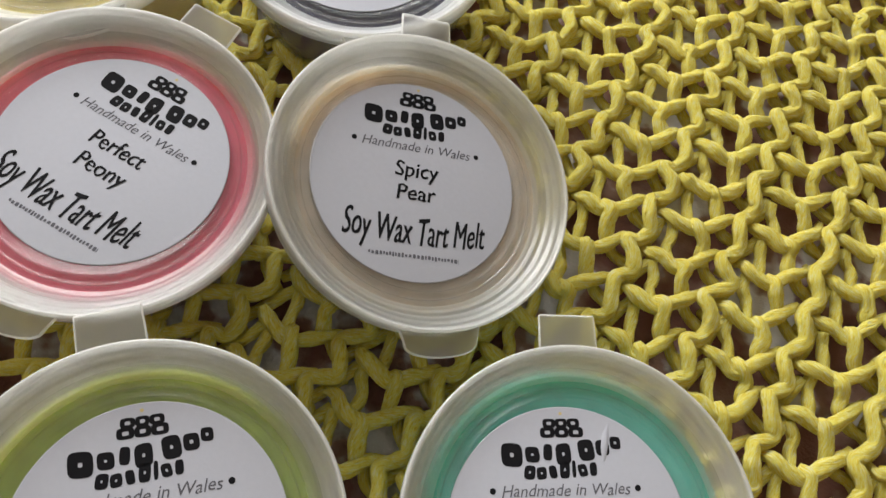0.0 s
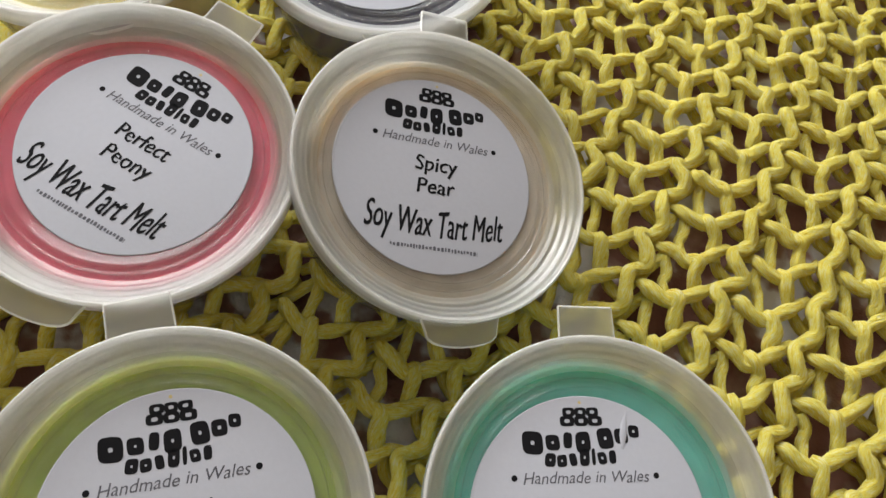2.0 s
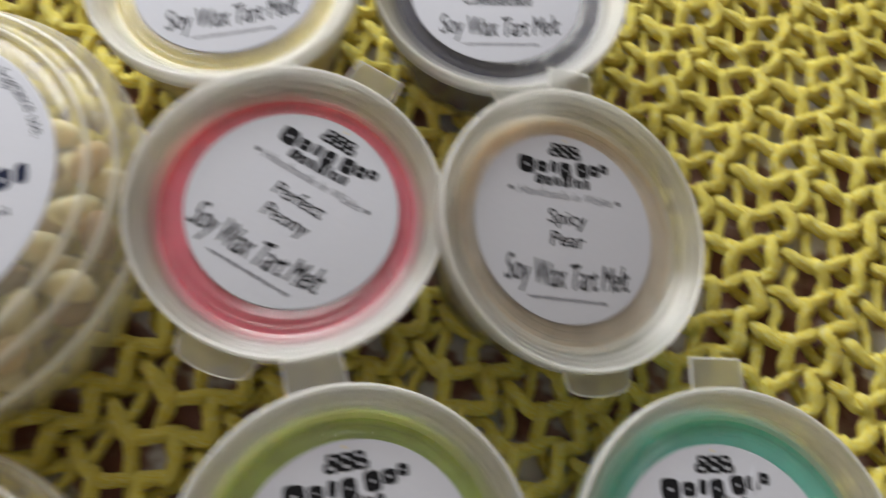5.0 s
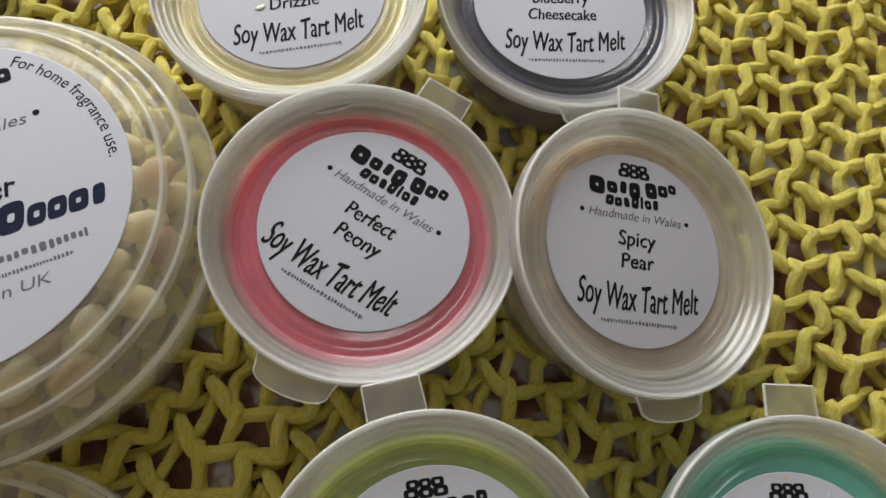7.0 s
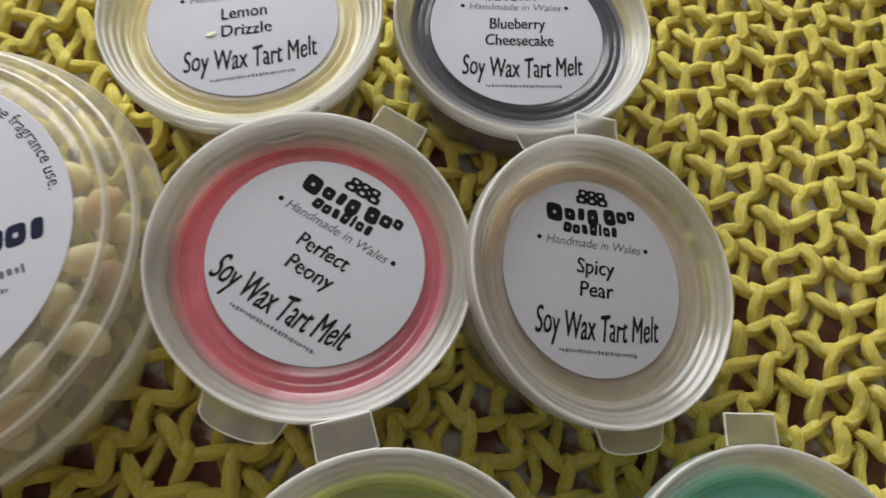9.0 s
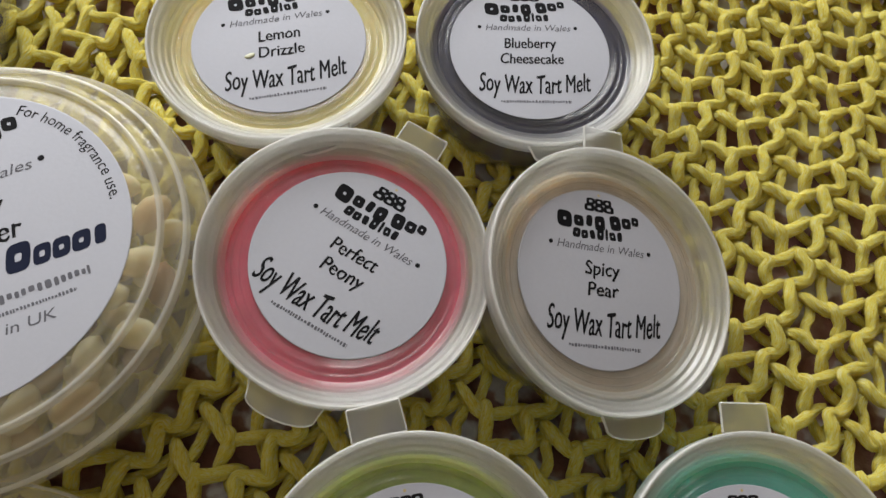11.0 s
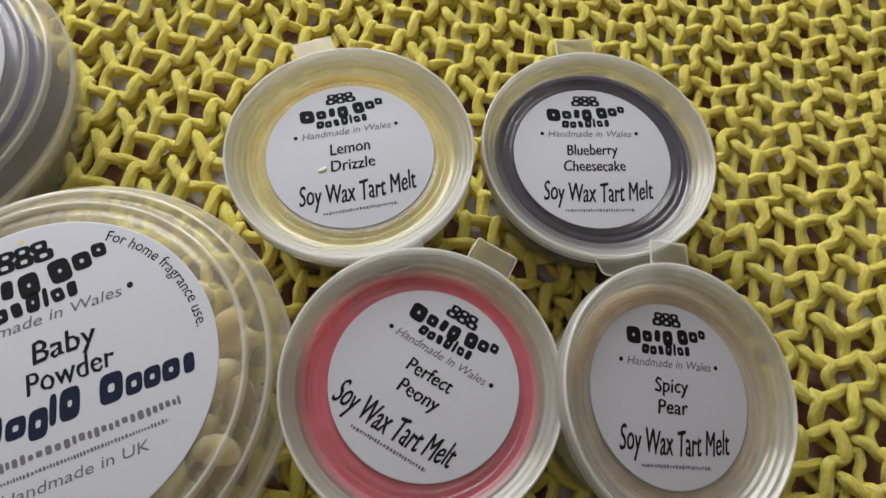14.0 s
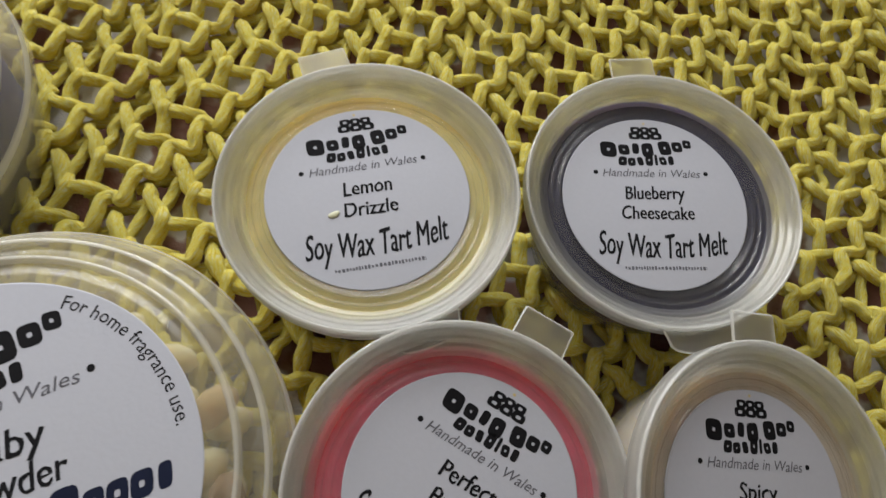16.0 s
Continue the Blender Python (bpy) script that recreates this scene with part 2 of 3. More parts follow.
def blob(bm, cx, cy, w, h, turn=0.0, hole=0.0, shear=0.0):
    """A plain rounded block in mm, pierced when hole > 0."""
    n = 16
    def ring(s):
        out = []
        for k in range(n):
            a = 2 * math.pi * k / n
            c, d = math.cos(a), math.sin(a)
            px = math.copysign(abs(c) ** 0.55, c) * w / 2 * s
            py = math.copysign(abs(d) ** 0.55, d) * h / 2 * s
            px += shear * py
            out.append(bm.verts.new(((cx + px * math.cos(turn) - py * math.sin(turn)) / 1000, (cy + px * math.sin(turn) + py * math.cos(turn)) / 1000, 0)))
        return out
    o = ring(1)
    if hole:
        i = ring(hole)
        for k in range(n):
            bm.faces.new((o[k], o[(k + 1) % n], i[(k + 1) % n], i[k]))
    else:
        bm.faces.new(o)


def brand_marks(k, sticker):
    """Emblem and two rows of plain pierced blocks that stand in for a maker's mark; k scales it."""
    for cx, w in ((-2.75, 2.9), (0, 2.7), (2.75, 2.9)):
        for cy, h, wide in ((20.95, 1.9, 0.92), (19.15, 2.1, 1.08)):
            bm = bmesh.new()
            blob(bm, cx * k * wide, cy * k, w * wide * k, h * k, 0.0, 0.36)
            ink(bm, "emblem_ring", sticker, INK)
    rng = random.Random(4)
    # left, right, middle, height, hole
    rows = ((-12.8, -8.4, 14.9, 4.6, 0.22), (-7.9, -4.9, 14.9, 3.1, 0.2), (-4.5, -1.9, 15.3, 3.2, 0.0), (-1.6, 1.6, 14.9, 4.2, 0.2), (3.1, 6.5, 15.6, 4.2, 0.2), (6.8, 9.7, 16.0, 3.1, 0.28), (9.9, 12.2, 16.9, 2.5, 0.28),
            (-8.3, -6.0, 11.5, 2.7, 0.2), (-5.8, -3.7, 11.3, 2.4, 0.22), (-3.5, -1.3, 11.5, 2.5, 0.0), (-1.0, 1.1, 11.9, 3.4, 0.22), (1.4, 2.5, 12.0, 3.3, 0.0), (2.8, 4.7, 11.7, 2.4, 0.28), (4.9, 7.0, 11.9, 2.6, 0.0))
    for x0, x1, y, h, hole in rows:
        bm = bmesh.new()
        slim = 1.0 if hole else 0.72
        blob(bm, (x0 + x1) / 2 * k, y * k, (x1 - x0) * slim * k, h * k, rng.uniform(-0.12, 0.12), 0.8 * hole, rng.uniform(-0.1, 0.1))
        ink(bm, "mark_block", sticker, INK)


def bars(rows):
    """Thin bars for lines too small to read: (left, right, middle, height) in mm, cut into letter-sized pieces."""
    bm = bmesh.new()
    rng = random.Random(8)
    for x0, x1, y, h in rows:
        x = x0
        while x < x1:
            w = min(rng.uniform(0.55, 0.95) * h, x1 - x)
            blob(bm, x + w / 2, y + rng.uniform(-0.08, 0.08) * h, w * 0.68, h * rng.uniform(0.55, 1.1))
            x += w
    return bm


def ink(bm, name, parent, mat, lift=0.00014, label=""):
    for v in bm.verts:
        v.co.z += lift
    return part(name, bm, mat, parent, label, smooth=False)


def dots(points, r):
    bm = bmesh.new()
    for x, y in points:
        bm.faces.new([bm.verts.new(((x + r * math.cos(q * math.pi / 6)) / 1000, (y + r * math.sin(q * math.pi / 6)) / 1000, 0)) for q in range(12)])
    return bm


# ---- pots ----
LID_R = 35.4
LID_LINE = [(0, -5.2), (24.9, -5.2), (25.3, -4.85), (25.8, -4.8), (26.2, -5.35), (26.7, -5.65), (27.1, -5.25), (27.45, -5.0), (27.8, -5.4), (28.3, -5.75), (28.8, -5.6)] + \
           [(29.2 + 0.36 * k, -5.35 + 0.305 * k + (0.2, -0.1, -0.2, 0.1)[k % 4]) for k in range(15)] + \
           [(34.55, -0.5), (34.8, -0.12), (35.1, -0.05), (35.35, -0.35), (35.4, -1.0), (35.4, -2.2), (35.3, -5.2)]
CUP_LINE = [(33.9, -2.2), (33.9, -4.6), (32.6, -5.0), (31.8, -6.0), (30.9, -12.0), (29.0, -23.0), (27.6, -29.4), (26.4, -30.8), (24.5, -31.0), (23.5, -30.2), (0, -30.0)]


def plate(outline, z0, z1):
    bm = bmesh.new()
    f = bm.faces.new([bm.verts.new((x / 1000, y / 1000, z0 / 1000)) for x, y in outline])
    up = bmesh.ops.extrude_face_region(bm, geom=[f])
    for v in up["geom"]:
        if isinstance(v, bmesh.types.BMVert):
            v.co.z = z1 / 1000
    bmesh.ops.bevel(bm, geom=[e for e in bm.edges], offset=0.00032, segments=1, affect="EDGES")
    return bm


def edged(tab):
    """Gives a tab's rims the hazier plastic that stands in for light caught along edges."""
    tab.data.materials.append(LID_HIGHLIGHT)
    for f in tab.data.polygons:
        f.material_index = 0 if abs(f.normal.z) > 0.98 else 1
    return tab


def turned(bm, degrees):
    bmesh.ops.rotate(bm, verts=bm.verts, cent=(0, 0, 0), matrix=Matrix.Rotation(radians(degrees), 3, "Z"))
    return bm


def tilted(x, y, z, a, b):
    """A pose whose up axis is (a, b, 1), with x kept level with the world's x; mm."""
    n = Vector((a, b, 1)).normalized()
    u = (Vector((1, 0, 0)) - n * n.x).normalized()
    w = n.cross(u)
    return Matrix.Translation((x / 1000, y / 1000, z / 1000)) @ Matrix((u, w, n)).transposed().to_4x4()


def tart_pot(place, wax_mat, hinge, opening, text_turn, words, label, label_at=(0, 0), lower=True, soy=(0, -12.4)):
    pot = new("wax_melt_pot")
    pot.matrix_world = tilted(*place)
    tagged(pot, label, "wax melt pot", "small wax melt pots")
    part("cup", lathe(shell(CUP_LINE, -0.7)), CUP, pot, "frosted tapered plastic cup")
    body = [(0, -6.0), (24.9, -6.0), (26.0, -6.3), (26.8, -6.6), (28.8, -6.8), (29.9, -6.4), (30.7, -6.2), (30.8, -7.2), (30.0, -12.6), (28.1, -23.0), (26.7, -28.6), (25.6, -29.2), (0, -29.2)]
    part("wax", lathe(mm(body)), wax_mat, pot, "solid tinted wax")
    lid = part("lid", lathe(shell(LID_LINE, 0.7)), LID, pot, "frosted snap-on lid with stepped rings")
    lid.data.materials.append(LID_THIN)
    lid.data.materials.append(LID_HIGHLIGHT)
    lid.data.materials.append(LID_MID)
    # the outer lip gets the painted edge highlight
    for f in lid.data.polygons:
        r = math.hypot(f.center.x, f.center.y)
        f.material_index = 1 if r < 0.0287 else 3 if r < 0.0312 else 2 if r > 0.0346 and f.center.z > -0.0012 else 0
    out = [(-6.3, 34.9), (6.3, 34.9), (6.1, 42.4), (-6.1, 42.4)]
    edged(part("hinge_tab", turned(plate(out, -3.4, -2.5), hinge - 90), TAB, lid, smooth=False))
    arc = [(-9.3, 34.0)] + [(-8.6 * math.cos(math.pi * s / 10), 36.2 + 4.4 * math.sin(math.pi * s / 10) ** 0.6) for s in range(11)] + [(9.3, 34.0)]
    edged(part("opening_tab", turned(plate(arc, -2.6, -1.6), opening - 90), TAB, lid, smooth=False))
    sticker = part("sticker", lathe(mm([(0, 0.1), (24.0, 0.1), (24.27, 0.06), (24.27, 0.0), (0, 0.0)])), PAPER, pot, "round white paper sticker")
    sticker.matrix_basis = Matrix.Translation((label_at[0] / 1000, label_at[1] / 1000, -0.00518)) @ Matrix.Rotation(radians(text_turn), 4, "Z")
    brand_marks(1.0, sticker)
    ink(dots([(0, 22.9)], 0.35), "gold_dot", sticker, GOLD_INK)
    for side in (-14.8, 14.8):
        ink(dots([(side, 8.1)], 0.62), "dot", sticker, INK)
    ink(letters("Handmade in Wales", 26.0, 2.3, 0, 8.1, slant=0.25), "lettering", sticker, GREY_INK)
    y = 2.4
    for word, w in words:
        ink(letters(word, w, 3.7, 0, y, slant=0.1, weight=0.17), "lettering", sticker, INK)
        y -= 5.6
    if lower:
        ink(letters("Soy Wax Tart Melt", 33.0, 6.4, soy[0], soy[1], slant=0.12, bend=1.1, weight=0.17), "lettering", sticker, INK)
        ink(bars([(-10.5, 10.5, -18.3, 1.05)]), "small_print", sticker, GREY_INK)["kind"] = "stuff"
    return pot, sticker


TUB_LID = [(0, 2.2), (41.2, 2.2), (42.0, 2.0), (43.0, 0.9), (43.8, 1.0), (44.6, 1.9), (45.4, 1.7), (46.2, 0.3), (47.4, -1.4), (48.6, -1.6), (49.6, -0.9), (50.5, -1.0), (51.4, -2.6),
           (52.8, -5.0), (53.8, -6.2), (54.5, -6.8), (55.0, -7.6), (55.1, -9.0), (55.1, -12.6)]
TUB_CUP = [(53.4, -9.6), (53.4, -12.2), (51.6, -12.8), (50.8, -14.5), (49.4, -24.0), (46.8, -37.0), (45.2, -39.4), (43, -40), (41, -39.4), (0, -39.2)]


def tub(place, label, size=1.0):
    pot = new("round_tub")
    pot.matrix_world = tilted(*place) @ Matrix.Scale(size, 4)
    tagged(pot, label, "tub", "large clear tubs")
    part("tub_body", lathe(shell(TUB_CUP, -0.7), 128), CLEAR_CUP, pot, "clear plastic tub body")
    lid = part("lid", lathe(shell(TUB_LID, 0.6), 128), CLEAR, pot, "clear glossy lid with raised rings")
    lid.data.materials.append(TUB_HIGHLIGHT)
    # ring crests and outer lip take the painted highlight
    for f in lid.data.polygons:
        r = 1000 * math.hypot(f.center.x, f.center.y)
        f.material_index = 1 if 44.3 < r < 45.6 or 49.8 < r < 50.7 or r > 54.4 and f.center.z > -0.0095 else 0
    return pot


def bean(bm, m, a, b, c):
    made = bmesh.ops.create_icosphere(bm, subdivisions=2, radius=1.0)
    for v in made["verts"]:
        p = v.co
        v.co = m @ Vector((a * p.x, b * p.y + 0.25 * b * p.x * p.x, c * p.z))


def fill_beans(pot, mats, seed, top=-15.0):
    """Small bean-shaped wax pieces heaped in the tub."""
    rng = random.Random(seed)
    for layer, z in enumerate((top - 15, top - 9)):
        for k in range(34):
            r, a = 44.0 * math.sqrt((k + rng.random()) / 34), k * 2.39996 + layer
            r = min(r, 38.5)
            bm = bmesh.new()
            bean(bm, Matrix.Translation((r * math.cos(a) / 1000, r * math.sin(a) / 1000, (z + rng.uniform(-2, 2)) / 1000)) @ Euler((rng.uniform(-0.5, 0.5), rng.uniform(-0.5, 0.5), rng.uniform(0, 6.3))).to_matrix().to_4x4(), 0.0068, 0.0042, 0.0038)
            part("wax_bean", bm, mats[rng.randrange(len(mats))], pot)


# ---- the setting: a bed in a plain room ----
def ground_height(x, y):
    """The blanket's gentle hollows and rises, mm."""
    h = 0.0
    for px, py, amp, s in BUMPS:
        h += amp * math.exp(-((x - px) ** 2 + (y - py) ** 2) / (2 * s * s))
    return h


BUMPS = [(-61, 72, 6.0, 34), (-85, 142, 5.0, 34), (-40, -2, 5.5, 34), (37, 1, -2.0, 32), (-12, 146, -2.5, 32), (8, 74, -3.0, 26),
         (-140, 150, 3.0, 40), (70, 70, 2.0, 30), (85, 125, 1.5, 40), (-150, 66, 2.0, 40)]

room = boxed("floor", (WALL_X, 1.7, -1.7, WALL_Y, -0.62, -0.55), CARPET)
tagged(room, "beige carpeted floor of the room", "floor", kind="structure")
tagged(boxed("ceiling", (WALL_X, 1.7, -1.7, WALL_Y, 1.95, 2.0), CEILING_PAINT), "white painted ceiling", "ceiling", kind="structure")
tagged(boxed("wall_south", (WALL_X, 1.7, -1.8, -1.7, -0.62, 2.0), WALL_PAINT), "beige painted wall", "wall", kind="structure")
tagged(boxed("wall_west", (WALL_X - 0.1, WALL_X, -1.8, WALL_Y + 0.1, -0.62, 2.0), WALL_PAINT), "beige painted wall", "wall", kind="structure")
tagged(boxed("wall_east", (1.7, 1.8, -1.8, WALL_Y + 0.1, -0.62, 2.0), WALL_PAINT), "beige painted wall", "wall", kind="structure")
bm = bmesh.new()
box(bm, WALL_X, WIN_X0, WALL_Y, WALL_Y + 0.1, -0.62, 2.0)
box(bm, WIN_X1, 1.7, WALL_Y, WALL_Y + 0.1, -0.62, 2.0)
box(bm, WIN_X0, WIN_X1, WALL_Y, WALL_Y + 0.1, -0.62, WIN_Z0)
box(bm, WIN_X0, WIN_X1, WALL_Y, WALL_Y + 0.1, WIN_Z1, 2.0)
tagged(part("wall_north", bm, WALL_PAINT, smooth=False), "beige painted wall with a window opening", "wall", kind="structure")
window = tagged(new("window_1"), "white painted wooden window frame", "window", kind="structure")
for x0, x1, z0, z1 in ((WIN_X0, WIN_X0 + 0.05, WIN_Z0, WIN_Z1), (WIN_X1 - 0.05, WIN_X1, WIN_Z0, WIN_Z1), (WIN_X0 + 0.05, WIN_X1 - 0.05, WIN_Z0, WIN_Z0 + 0.05), (WIN_X0 + 0.05, WIN_X1 - 0.05, WIN_Z1 - 0.05, WIN_Z1)):
    boxed("window_frame", (x0, x1, WALL_Y + 0.05, WALL_Y + 0.09, z0, z1), WOOD, window)

bed = tagged(boxed("bed", (-0.9, 0.9, -0.9, 0.95, -0.55, -0.03), MATTRESS, bevel=0.03), "bed with a pale cotton mattress", "bed")


def grid_mesh(name, x0, x1, y0, y1, step, height):
    nx, ny = int((x1 - x0) / step) + 1, int((y1 - y0) / step) + 1
    verts = [((x0 + i * step) / 1000, (y0 + j * step) / 1000, height(x0 + i * step, y0 + j * step) / 1000) for j in range(ny) for i in range(nx)]
    faces = [(j * nx + i, j * nx + i + 1, (j + 1) * nx + i + 1, (j + 1) * nx + i) for j in range(ny - 1) for i in range(nx - 1)]
    me = bpy.data.meshes.new(name)
    me.from_pydata(verts, [], faces)
    return me


sheet = part_mesh("bed_sheet", grid_mesh("bed_sheet", -860, 860, -860, 900, 20, lambda x, y: -7.0 + ground_height(x, y) + 1.2 * noise.noise((x / 40, y / 40, 0))), SHEET)
sheet.modifiers.new("thickness", "SOLIDIFY").thickness = 0.0015
tagged(sheet, "white cotton bed sheet with a red-brown print", "bed sheet")

# ---- the knitted blanket: an open stitch, laid out by column i and row j ----
PX = ((75.6883, 5.4756, -0.0602, 22.6325, -0.1294, 0.2189), (134.9623, 10.3137, -0.0131, -4.804, 0.2443, 0.6926))


def lattice(i, j):
    t = (1, j, j * j, i, i * j, i * i)
    return sum(a * b for a, b in zip(PX[0], t)), sum(a * b for a, b in zip(PX[1], t))


def spline(pts, n):
    """Catmull-Rom through the points, n samples a span."""
    p = np.array([pts[0] * 2 - pts[1], *pts, pts[-1] * 2 - pts[-2]])
    out = []
    for k in range(1, len(p) - 2):
        for s in range(n):
            t = s / n
            a, b, c, d = p[k - 1:k + 3]
            out.append(0.5 * (2 * b + (c - a) * t + (2 * a - 5 * b + 4 * c - d) * t * t + (3 * b - a - 3 * c + d) * t ** 3))
    out.append(p[-2])
    return np.array(out)


class Strands:
    """Collects swept strands into one mesh with a UV map along and around them."""
    def __init__(self):
        self.v, self.f, self.uv, self.count = [], [], [], 0

    def add(self, pts, radius, taper=0.75, sides=20, n=5, flat=0.9, swell=0.0):
        c = spline(pts, n)
        d = np.gradient(c, axis=0)
        d /= np.linalg.norm(d, axis=1)[:, None]
        side = np.cross(d, (0, 0, 1.0))
        side /= np.linalg.norm(side, axis=1)[:, None] + 1e-9
        up = np.cross(side, d)
        m = len(c)
        along = np.concatenate([[0], np.cumsum(np.linalg.norm(np.diff(c, axis=0), axis=1))]) + random.random() * 50
        s = np.linspace(0, 1, m)
        r = radius * (taper + (1 - taper) * np.minimum(1, 4 * np.minimum(s, 1 - s)))
        a = 2 * np.pi * np.arange(sides) / sides
        turn = 5 * a[None, :] + along[:, None] * 0.45
        lump = np.interp(along, np.arange(along[0], along[-1] + 4, 2.0), 1 + 0.13 * (np.array([random.random() for _ in np.arange(along[0], along[-1] + 4, 2.0)]) - 0.5))
        r = r * lump * (1 + swell * np.exp(-((s - 0.28) / 0.16) ** 2))
        r = r[:, None] * (1 + 0.10 * np.cos(turn)) * (1 + 0.05 * np.sin(along * 0.9))[:, None]
        ring = c[:, None, :] + r[:, :, None] * (np.cos(a)[None, :, None] * side[:, None, :] + flat * np.sin(a)[None, :, None] * up[:, None, :])
        base = self.count
        self.v.append(ring.reshape(-1, 3))
        for k in range(m - 1):
            for q in range(sides):
                q2 = (q + 1) % sides
                self.f.append((base + k * sides + q, base + k * sides + q2, base + (k + 1) * sides + q2, base + (k + 1) * sides + q))
                u0, u1, w0, w1 = along[k] / 1000, along[k + 1] / 1000, q / sides, (q + 1) / sides
                self.uv += [u0, w0, u0, w1, u1, w1, u1, w0]
        self.f.append(tuple(base + q for q in range(sides))[::-1])
        self.f.append(tuple(base + (m - 1) * sides + q for q in range(sides)))
        self.uv += [along[0] / 1000, 0.5] * sides + [along[-1] / 1000, 0.5] * sides
        self.count += m * sides

    def mesh(self, name):
        me = bpy.data.meshes.new(name)
        me.from_pydata(np.concatenate(self.v) / 1000, [], self.f)
        me.uv_layers.new(name="strand").data.foreach_set("uv", self.uv)
        return me


SMILE = [(-0.05, 0.17, -1.4), (0.02, 0.08, 0.3), (0.18, -0.07, 0.9), (0.38, -0.24, 0.8), (0.53, -0.08, 1.4), (0.67, 0.23, 0.4), (0.78, 0.42, -1.5)]
DROP = [(0.33, -0.06, 0.2), (0.42, -0.22, 2.0), (0.485, -0.50, 1.1), (0.56, -0.78, -0.2), (0.63, -0.97, -1.2)]
LEG_A = [(0.13, 0.90, -0.6), (0.175, 0.6, -1.1), (0.22, 0.3, -1.0), (0.28, -0.1, -0.2)]
LEG_B = [(0.08, 0.92, -1.4), (0.03, 0.6, -2.0), (-0.05, 0.25, -2.2), (-0.13, -0.1, -2.3)]
LEG_C = [(0.60, 0.25, -1.9), (0.72, -0.05, -2.5), (0.90, -0.3, -2.6), (1.02, -0.5, -2.4)]
CORD = [(0.785, 0.20, 1.5), (0.875, -0.14, 2.0), (0.945, -0.47, 1.2), (0.86, -0.66, 0.5)]

blanket = tagged(new("knitted_blanket"), "yellow chunky open-knit cotton blanket spread over the bed", "blanket")
rng = random.Random(11)
X0, X1, Y0, Y1 = -310, 200, -70, 310


def stitch_points(shape, i, j, wob=0.5):
    out = []
    for p, q, z in shape:
        x, y = lattice(i + p, j + q)
        out.append(np.array((x + rng.gauss(0, wob), y + rng.gauss(0, wob), z + ground_height(x, y) + rng.gauss(0, 0.2))))
    return out


for i in range(-16, 9):
    stitches, cord = Strands(), []
    for j in range(24, -34, -1):
        x, y = lattice(i + 0.5, j)
        x2, y2 = lattice(i + 0.5, j + 1)
        if not (X0 < x < X1 and Y0 < y < Y1) or y2 - y < 3:
            continue
        fat = 1.0 + 0.08 * min(1.0, max(0.0, (20 - x) / 80)) * min(1.0, max(0.0, (y - 60) / 60))  # plumper stitches to the north-west
        stitches.add(stitch_points(SMILE, i, j), 1.8 * fat * rng.uniform(0.9, 1.1), 0.5, swell=0.12)
        stitches.add(stitch_points(DROP, i, j), 1.85 * fat * rng.uniform(0.92, 1.08), 0.8)
        stitches.add(stitch_points(LEG_A, i, j), 1.5 * fat, 0.9)
        stitches.add(stitch_points(LEG_B, i, j), 1.5 * fat, 0.9)
        stitches.add(stitch_points(LEG_C, i, j), 1.5 * fat, 0.9)
        cord += stitch_points(CORD, i, j)
    if len(cord) < 8:
        continue
    part_mesh("stitch_column", stitches.mesh("stitch_column"), YARN, blanket)
    run = Strands()
    run.add(cord, 1.95 if i < -3 else 1.86, 0.9)
    part_mesh("zigzag_cord", run.mesh("zigzag_cord"), YARN, blanket)

# ---- the small pots ----
W_CREAM = wax("cream_wax", (0.56, 0.49, 0.40))
W_PINK = wax("pink_wax", (0.66, 0.11, 0.17))
W_GREEN = wax("green_wax", (0.31, 0.40, 0.085))
W_TEAL = wax("teal_wax", (0.11, 0.45, 0.37))
W_YELLOW = wax("yellow_wax", (0.68, 0.57, 0.22))
W_NAVY = wax("navy_wax", (0.010, 0.009, 0.042))

tart_pot((6.5, 73.3, 30.2, 0.301, -0.069), W_CREAM, 90.2, -84.1, -0.45, [("Spicy", 10.2), ("Pear", 9.0)], "small frosted pot of cream wax, leaning on the pink one", (-1.29, 0.45))
tart_pot((-61.3, 72.5, 37.9, 0.108, -0.032), W_PINK, 63.2, -109.4, -28.15, [("Perfect", 12.6), ("Peony", 11.2)], "small frosted pot of pink wax on the blanket", (0.72, 0.87), soy=(-1.6, -13.0))
tart_pot((-42.2, -2.9, 38.5, 0.09, -0.062), W_GREEN, 105.2, -75.0, 9.68, [("Mandarin", 16.0)], "small frosted pot of lime green wax on the blanket", (0.68, 0.37), lower=False)
teal, teal_sticker = tart_pot((36.6, 0.05, 28.8, 0.06, -0.015), W_TEAL, 90.4, -90.0, 1.63, [("Coconut", 14.5)], "small frosted pot of teal wax with a creased sticker", (-1.53, -0.84), lower=False)
bm = bmesh.new()
for q in range(9):
    u = q / 8
    wd, hh = 1.1 * math.sin(math.pi * (0.12 + 0.85 * u)), 0.45 * math.sin(math.pi * min(1, u + 0.05))
    x0, y0 = 8.4 + 1.6 * u, 13.4 + 7.6 * u
    for dx, z in ((-wd, 0.0), (-0.2 * wd, hh), (0.5 * wd, 0.0)):
        bm.verts.new(((x0 + dx) / 1000, (y0 - 0.2 * dx) / 1000, z / 1000 + 0.0001))
bm.verts.ensure_lookup_table()
for q in range(8):
    for c in range(2):
        bm.faces.new([bm.verts[n] for n in (3 * q + c, 3 * q + c + 1, 3 * q + c + 4, 3 * q + c + 3)])
part("crease", bm, PAPER, teal_sticker, "raised crease in the paper")
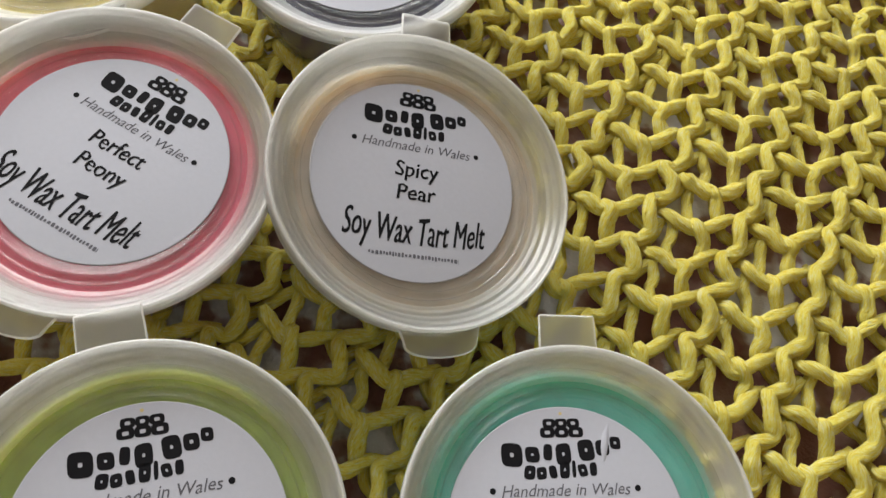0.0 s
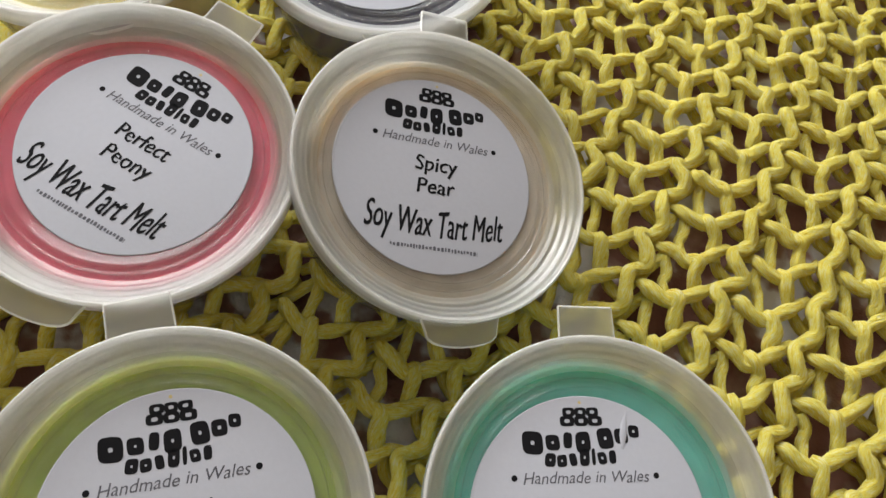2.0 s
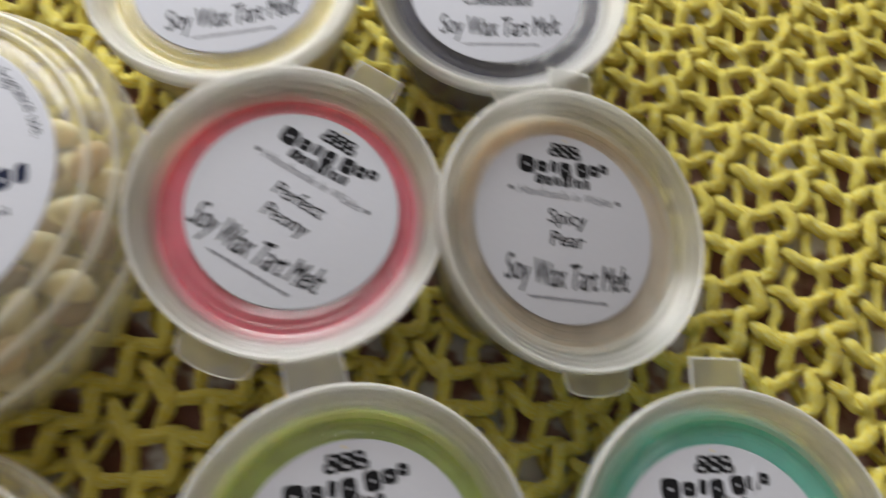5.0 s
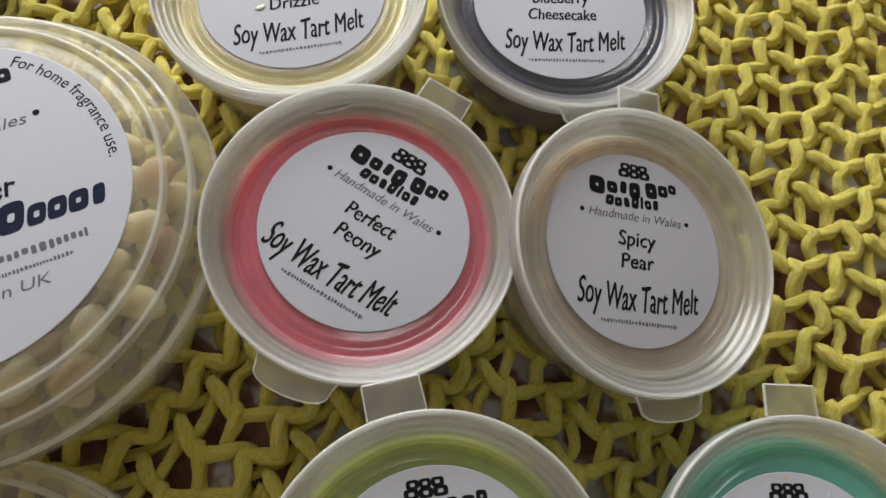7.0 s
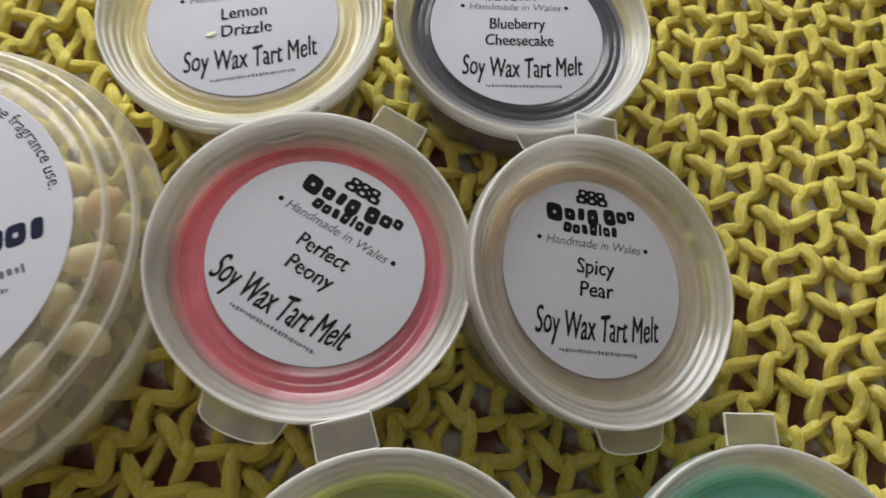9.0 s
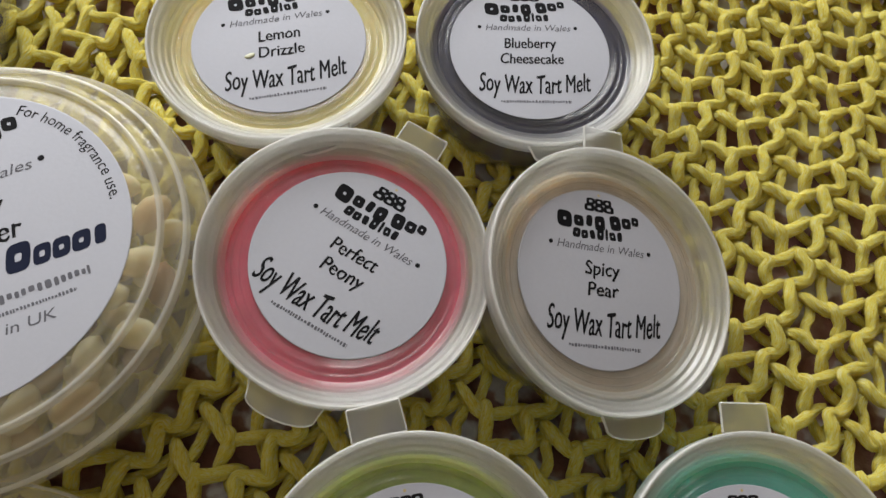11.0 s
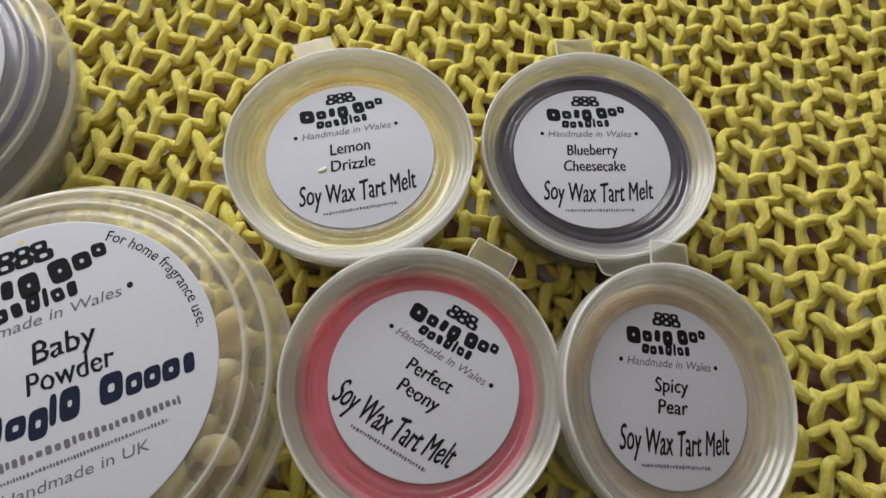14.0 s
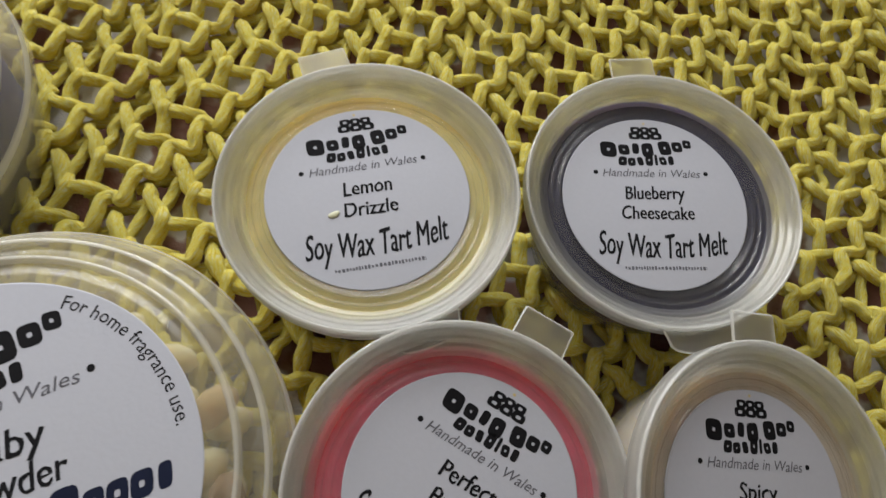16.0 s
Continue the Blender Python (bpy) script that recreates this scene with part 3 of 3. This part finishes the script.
lemon, lemon_sticker = tart_pot((-84.7, 139.5, 36.3, -0.004, 0.044), W_YELLOW, 111.1, -67.3, 13.26, [("Lemon", 11.5), ("Drizzle", 12.6)], "small frosted pot of yellow wax on the blanket", (-0.27, 0.35))
tart_pot((-11.4, 146.4, 29.0, 0.033, 0.009), W_NAVY, 97.4, -80.3, 3.69, [("Blueberry", 15.6), ("Cheesecake", 19.0)], "small frosted pot of dark blue wax on the blanket", (-0.85, -0.07))

bm = bmesh.new()
bean(bm, Matrix.Translation((-0.0086, -0.0040, 0.0002)) @ Matrix.Rotation(0.3, 4, "Z"), 0.0015, 0.0008, 0.00025)
part("wax_drip", bm, plain("pale_drip_wax", (0.62, 0.62, 0.42), 0.4), lemon_sticker, "small spilt drop of yellow wax")

# ---- the large tubs ----
B_PALE = wax("ivory_wax", (0.76, 0.64, 0.38))
B_TAN = wax("tan_wax", (0.58, 0.42, 0.22))
B_BROWN = wax("brown_wax", (0.25, 0.15, 0.08))
B_BLUE = wax("blue_wax", (0.010, 0.014, 0.16))

beans = tub((-148.9, 70.5, 41.8, -0.006, 0.023), "large clear tub of ivory wax beans on the blanket")
fill_beans(beans, (B_PALE, B_PALE, B_TAN, B_BROWN), 2)
big = part("sticker", lathe(mm([(0, 0.1), (38.9, 0.1), (39.2, 0.06), (39.2, 0), (0, 0)])), PAPER, beans, "large round white paper sticker")
big.matrix_basis = Matrix.Translation((0, 0, 0.00222)) @ Matrix.Rotation(radians(24.4), 4, "Z")
brand_marks(1.58, big)
ink(dots([(0.2, 36.0)], 0.7), "gold_dot", big, GOLD_INK)
for side in (-22.5, 22.5):
    ink(dots([(side, 14.5)], 0.8), "dot", big, INK)
ink(letters("Handmade in Wales", 40.0, 2.9, 0, 14.0, slant=0.25), "lettering", big, GREY_INK)
ink(letters("Baby", 14.5, 5.4, 4.6, 6.0, slant=0.12, weight=0.2), "lettering", big, INK)
ink(letters("Powder", 19.8, 5.4, 4.7, -1.2, slant=0.12, weight=0.2), "lettering", big, INK)
ink(on_arc(letters("For home fragrance use.", 37.6, 2.9), 36.2, 26), "lettering", big, INK)
x = -19.7
for w, h, dy, hole in ((8.5, 7.4, 0, 0.3), (4.9, 5.0, -1.0, 0.28), (4.7, 7.0, -1.9, 0.26), (2.5, 7.2, 0, 0), (5.0, 7.6, 0, 0.2), (4.0, 0, 0, 0), (5.8, 7.2, 0, 0.28), (4.2, 5.0, -1.0, 0.3), (4.3, 5.0, -1.0, 0.26), (4.5, 5.0, -1.0, 0.24), (4.0, 4.8, -1.0, 0)):
    if h:
        bm = bmesh.new()
        blob(bm, x + w / 2, -9.0 + dy, w * (0.94 if hole else 0.66), h, 0.0, hole, 0.2)
        ink(bm, "mark_block", big, NAVY_INK)
    x += w
ink(bars([(-25, 26.8, -17.6, 2.2), (-23, 23, -21.2, 1.0)]), "small_print", big, GREY_INK)["kind"] = "stuff"
ink(letters("Handmade in UK", 32.0, 2.6, 1.6, -24.8, slant=0.2), "lettering", big, GREY_INK)

blue = tub((-225.5, 155, 35.0, 0.0, 0.0), "large clear tub of deep blue wax on the blanket")
part("wax", lathe(mm([(0, -3.4), (38, -3.4), (44.4, -3.2), (45.6, -4.6), (46.2, -12.6), (45.9, -24), (44.6, -36.6), (43, -38.6), (0, -38.6)]), 96), B_BLUE, blue, "deep blue wax")
blue_sticker = part("sticker", lathe(mm([(0, 2.32), (39.7, 2.32), (40.0, 2.28), (40.0, 2.22), (0, 2.22)])), PAPER, blue, "large round white paper sticker")
ink(on_arc(bars([(-34, 34, 0, 2.0)]), 36.0, 0), "small_print", blue_sticker, GREY_INK, 0.00245)["kind"] = "stuff"
third = tub((-137, -30, 30.0, 0.0, 0.0), "large clear tub of pale wax beans beside the green pot", 0.93)
fill_beans(third, (B_PALE, B_PALE, B_TAN), 5)
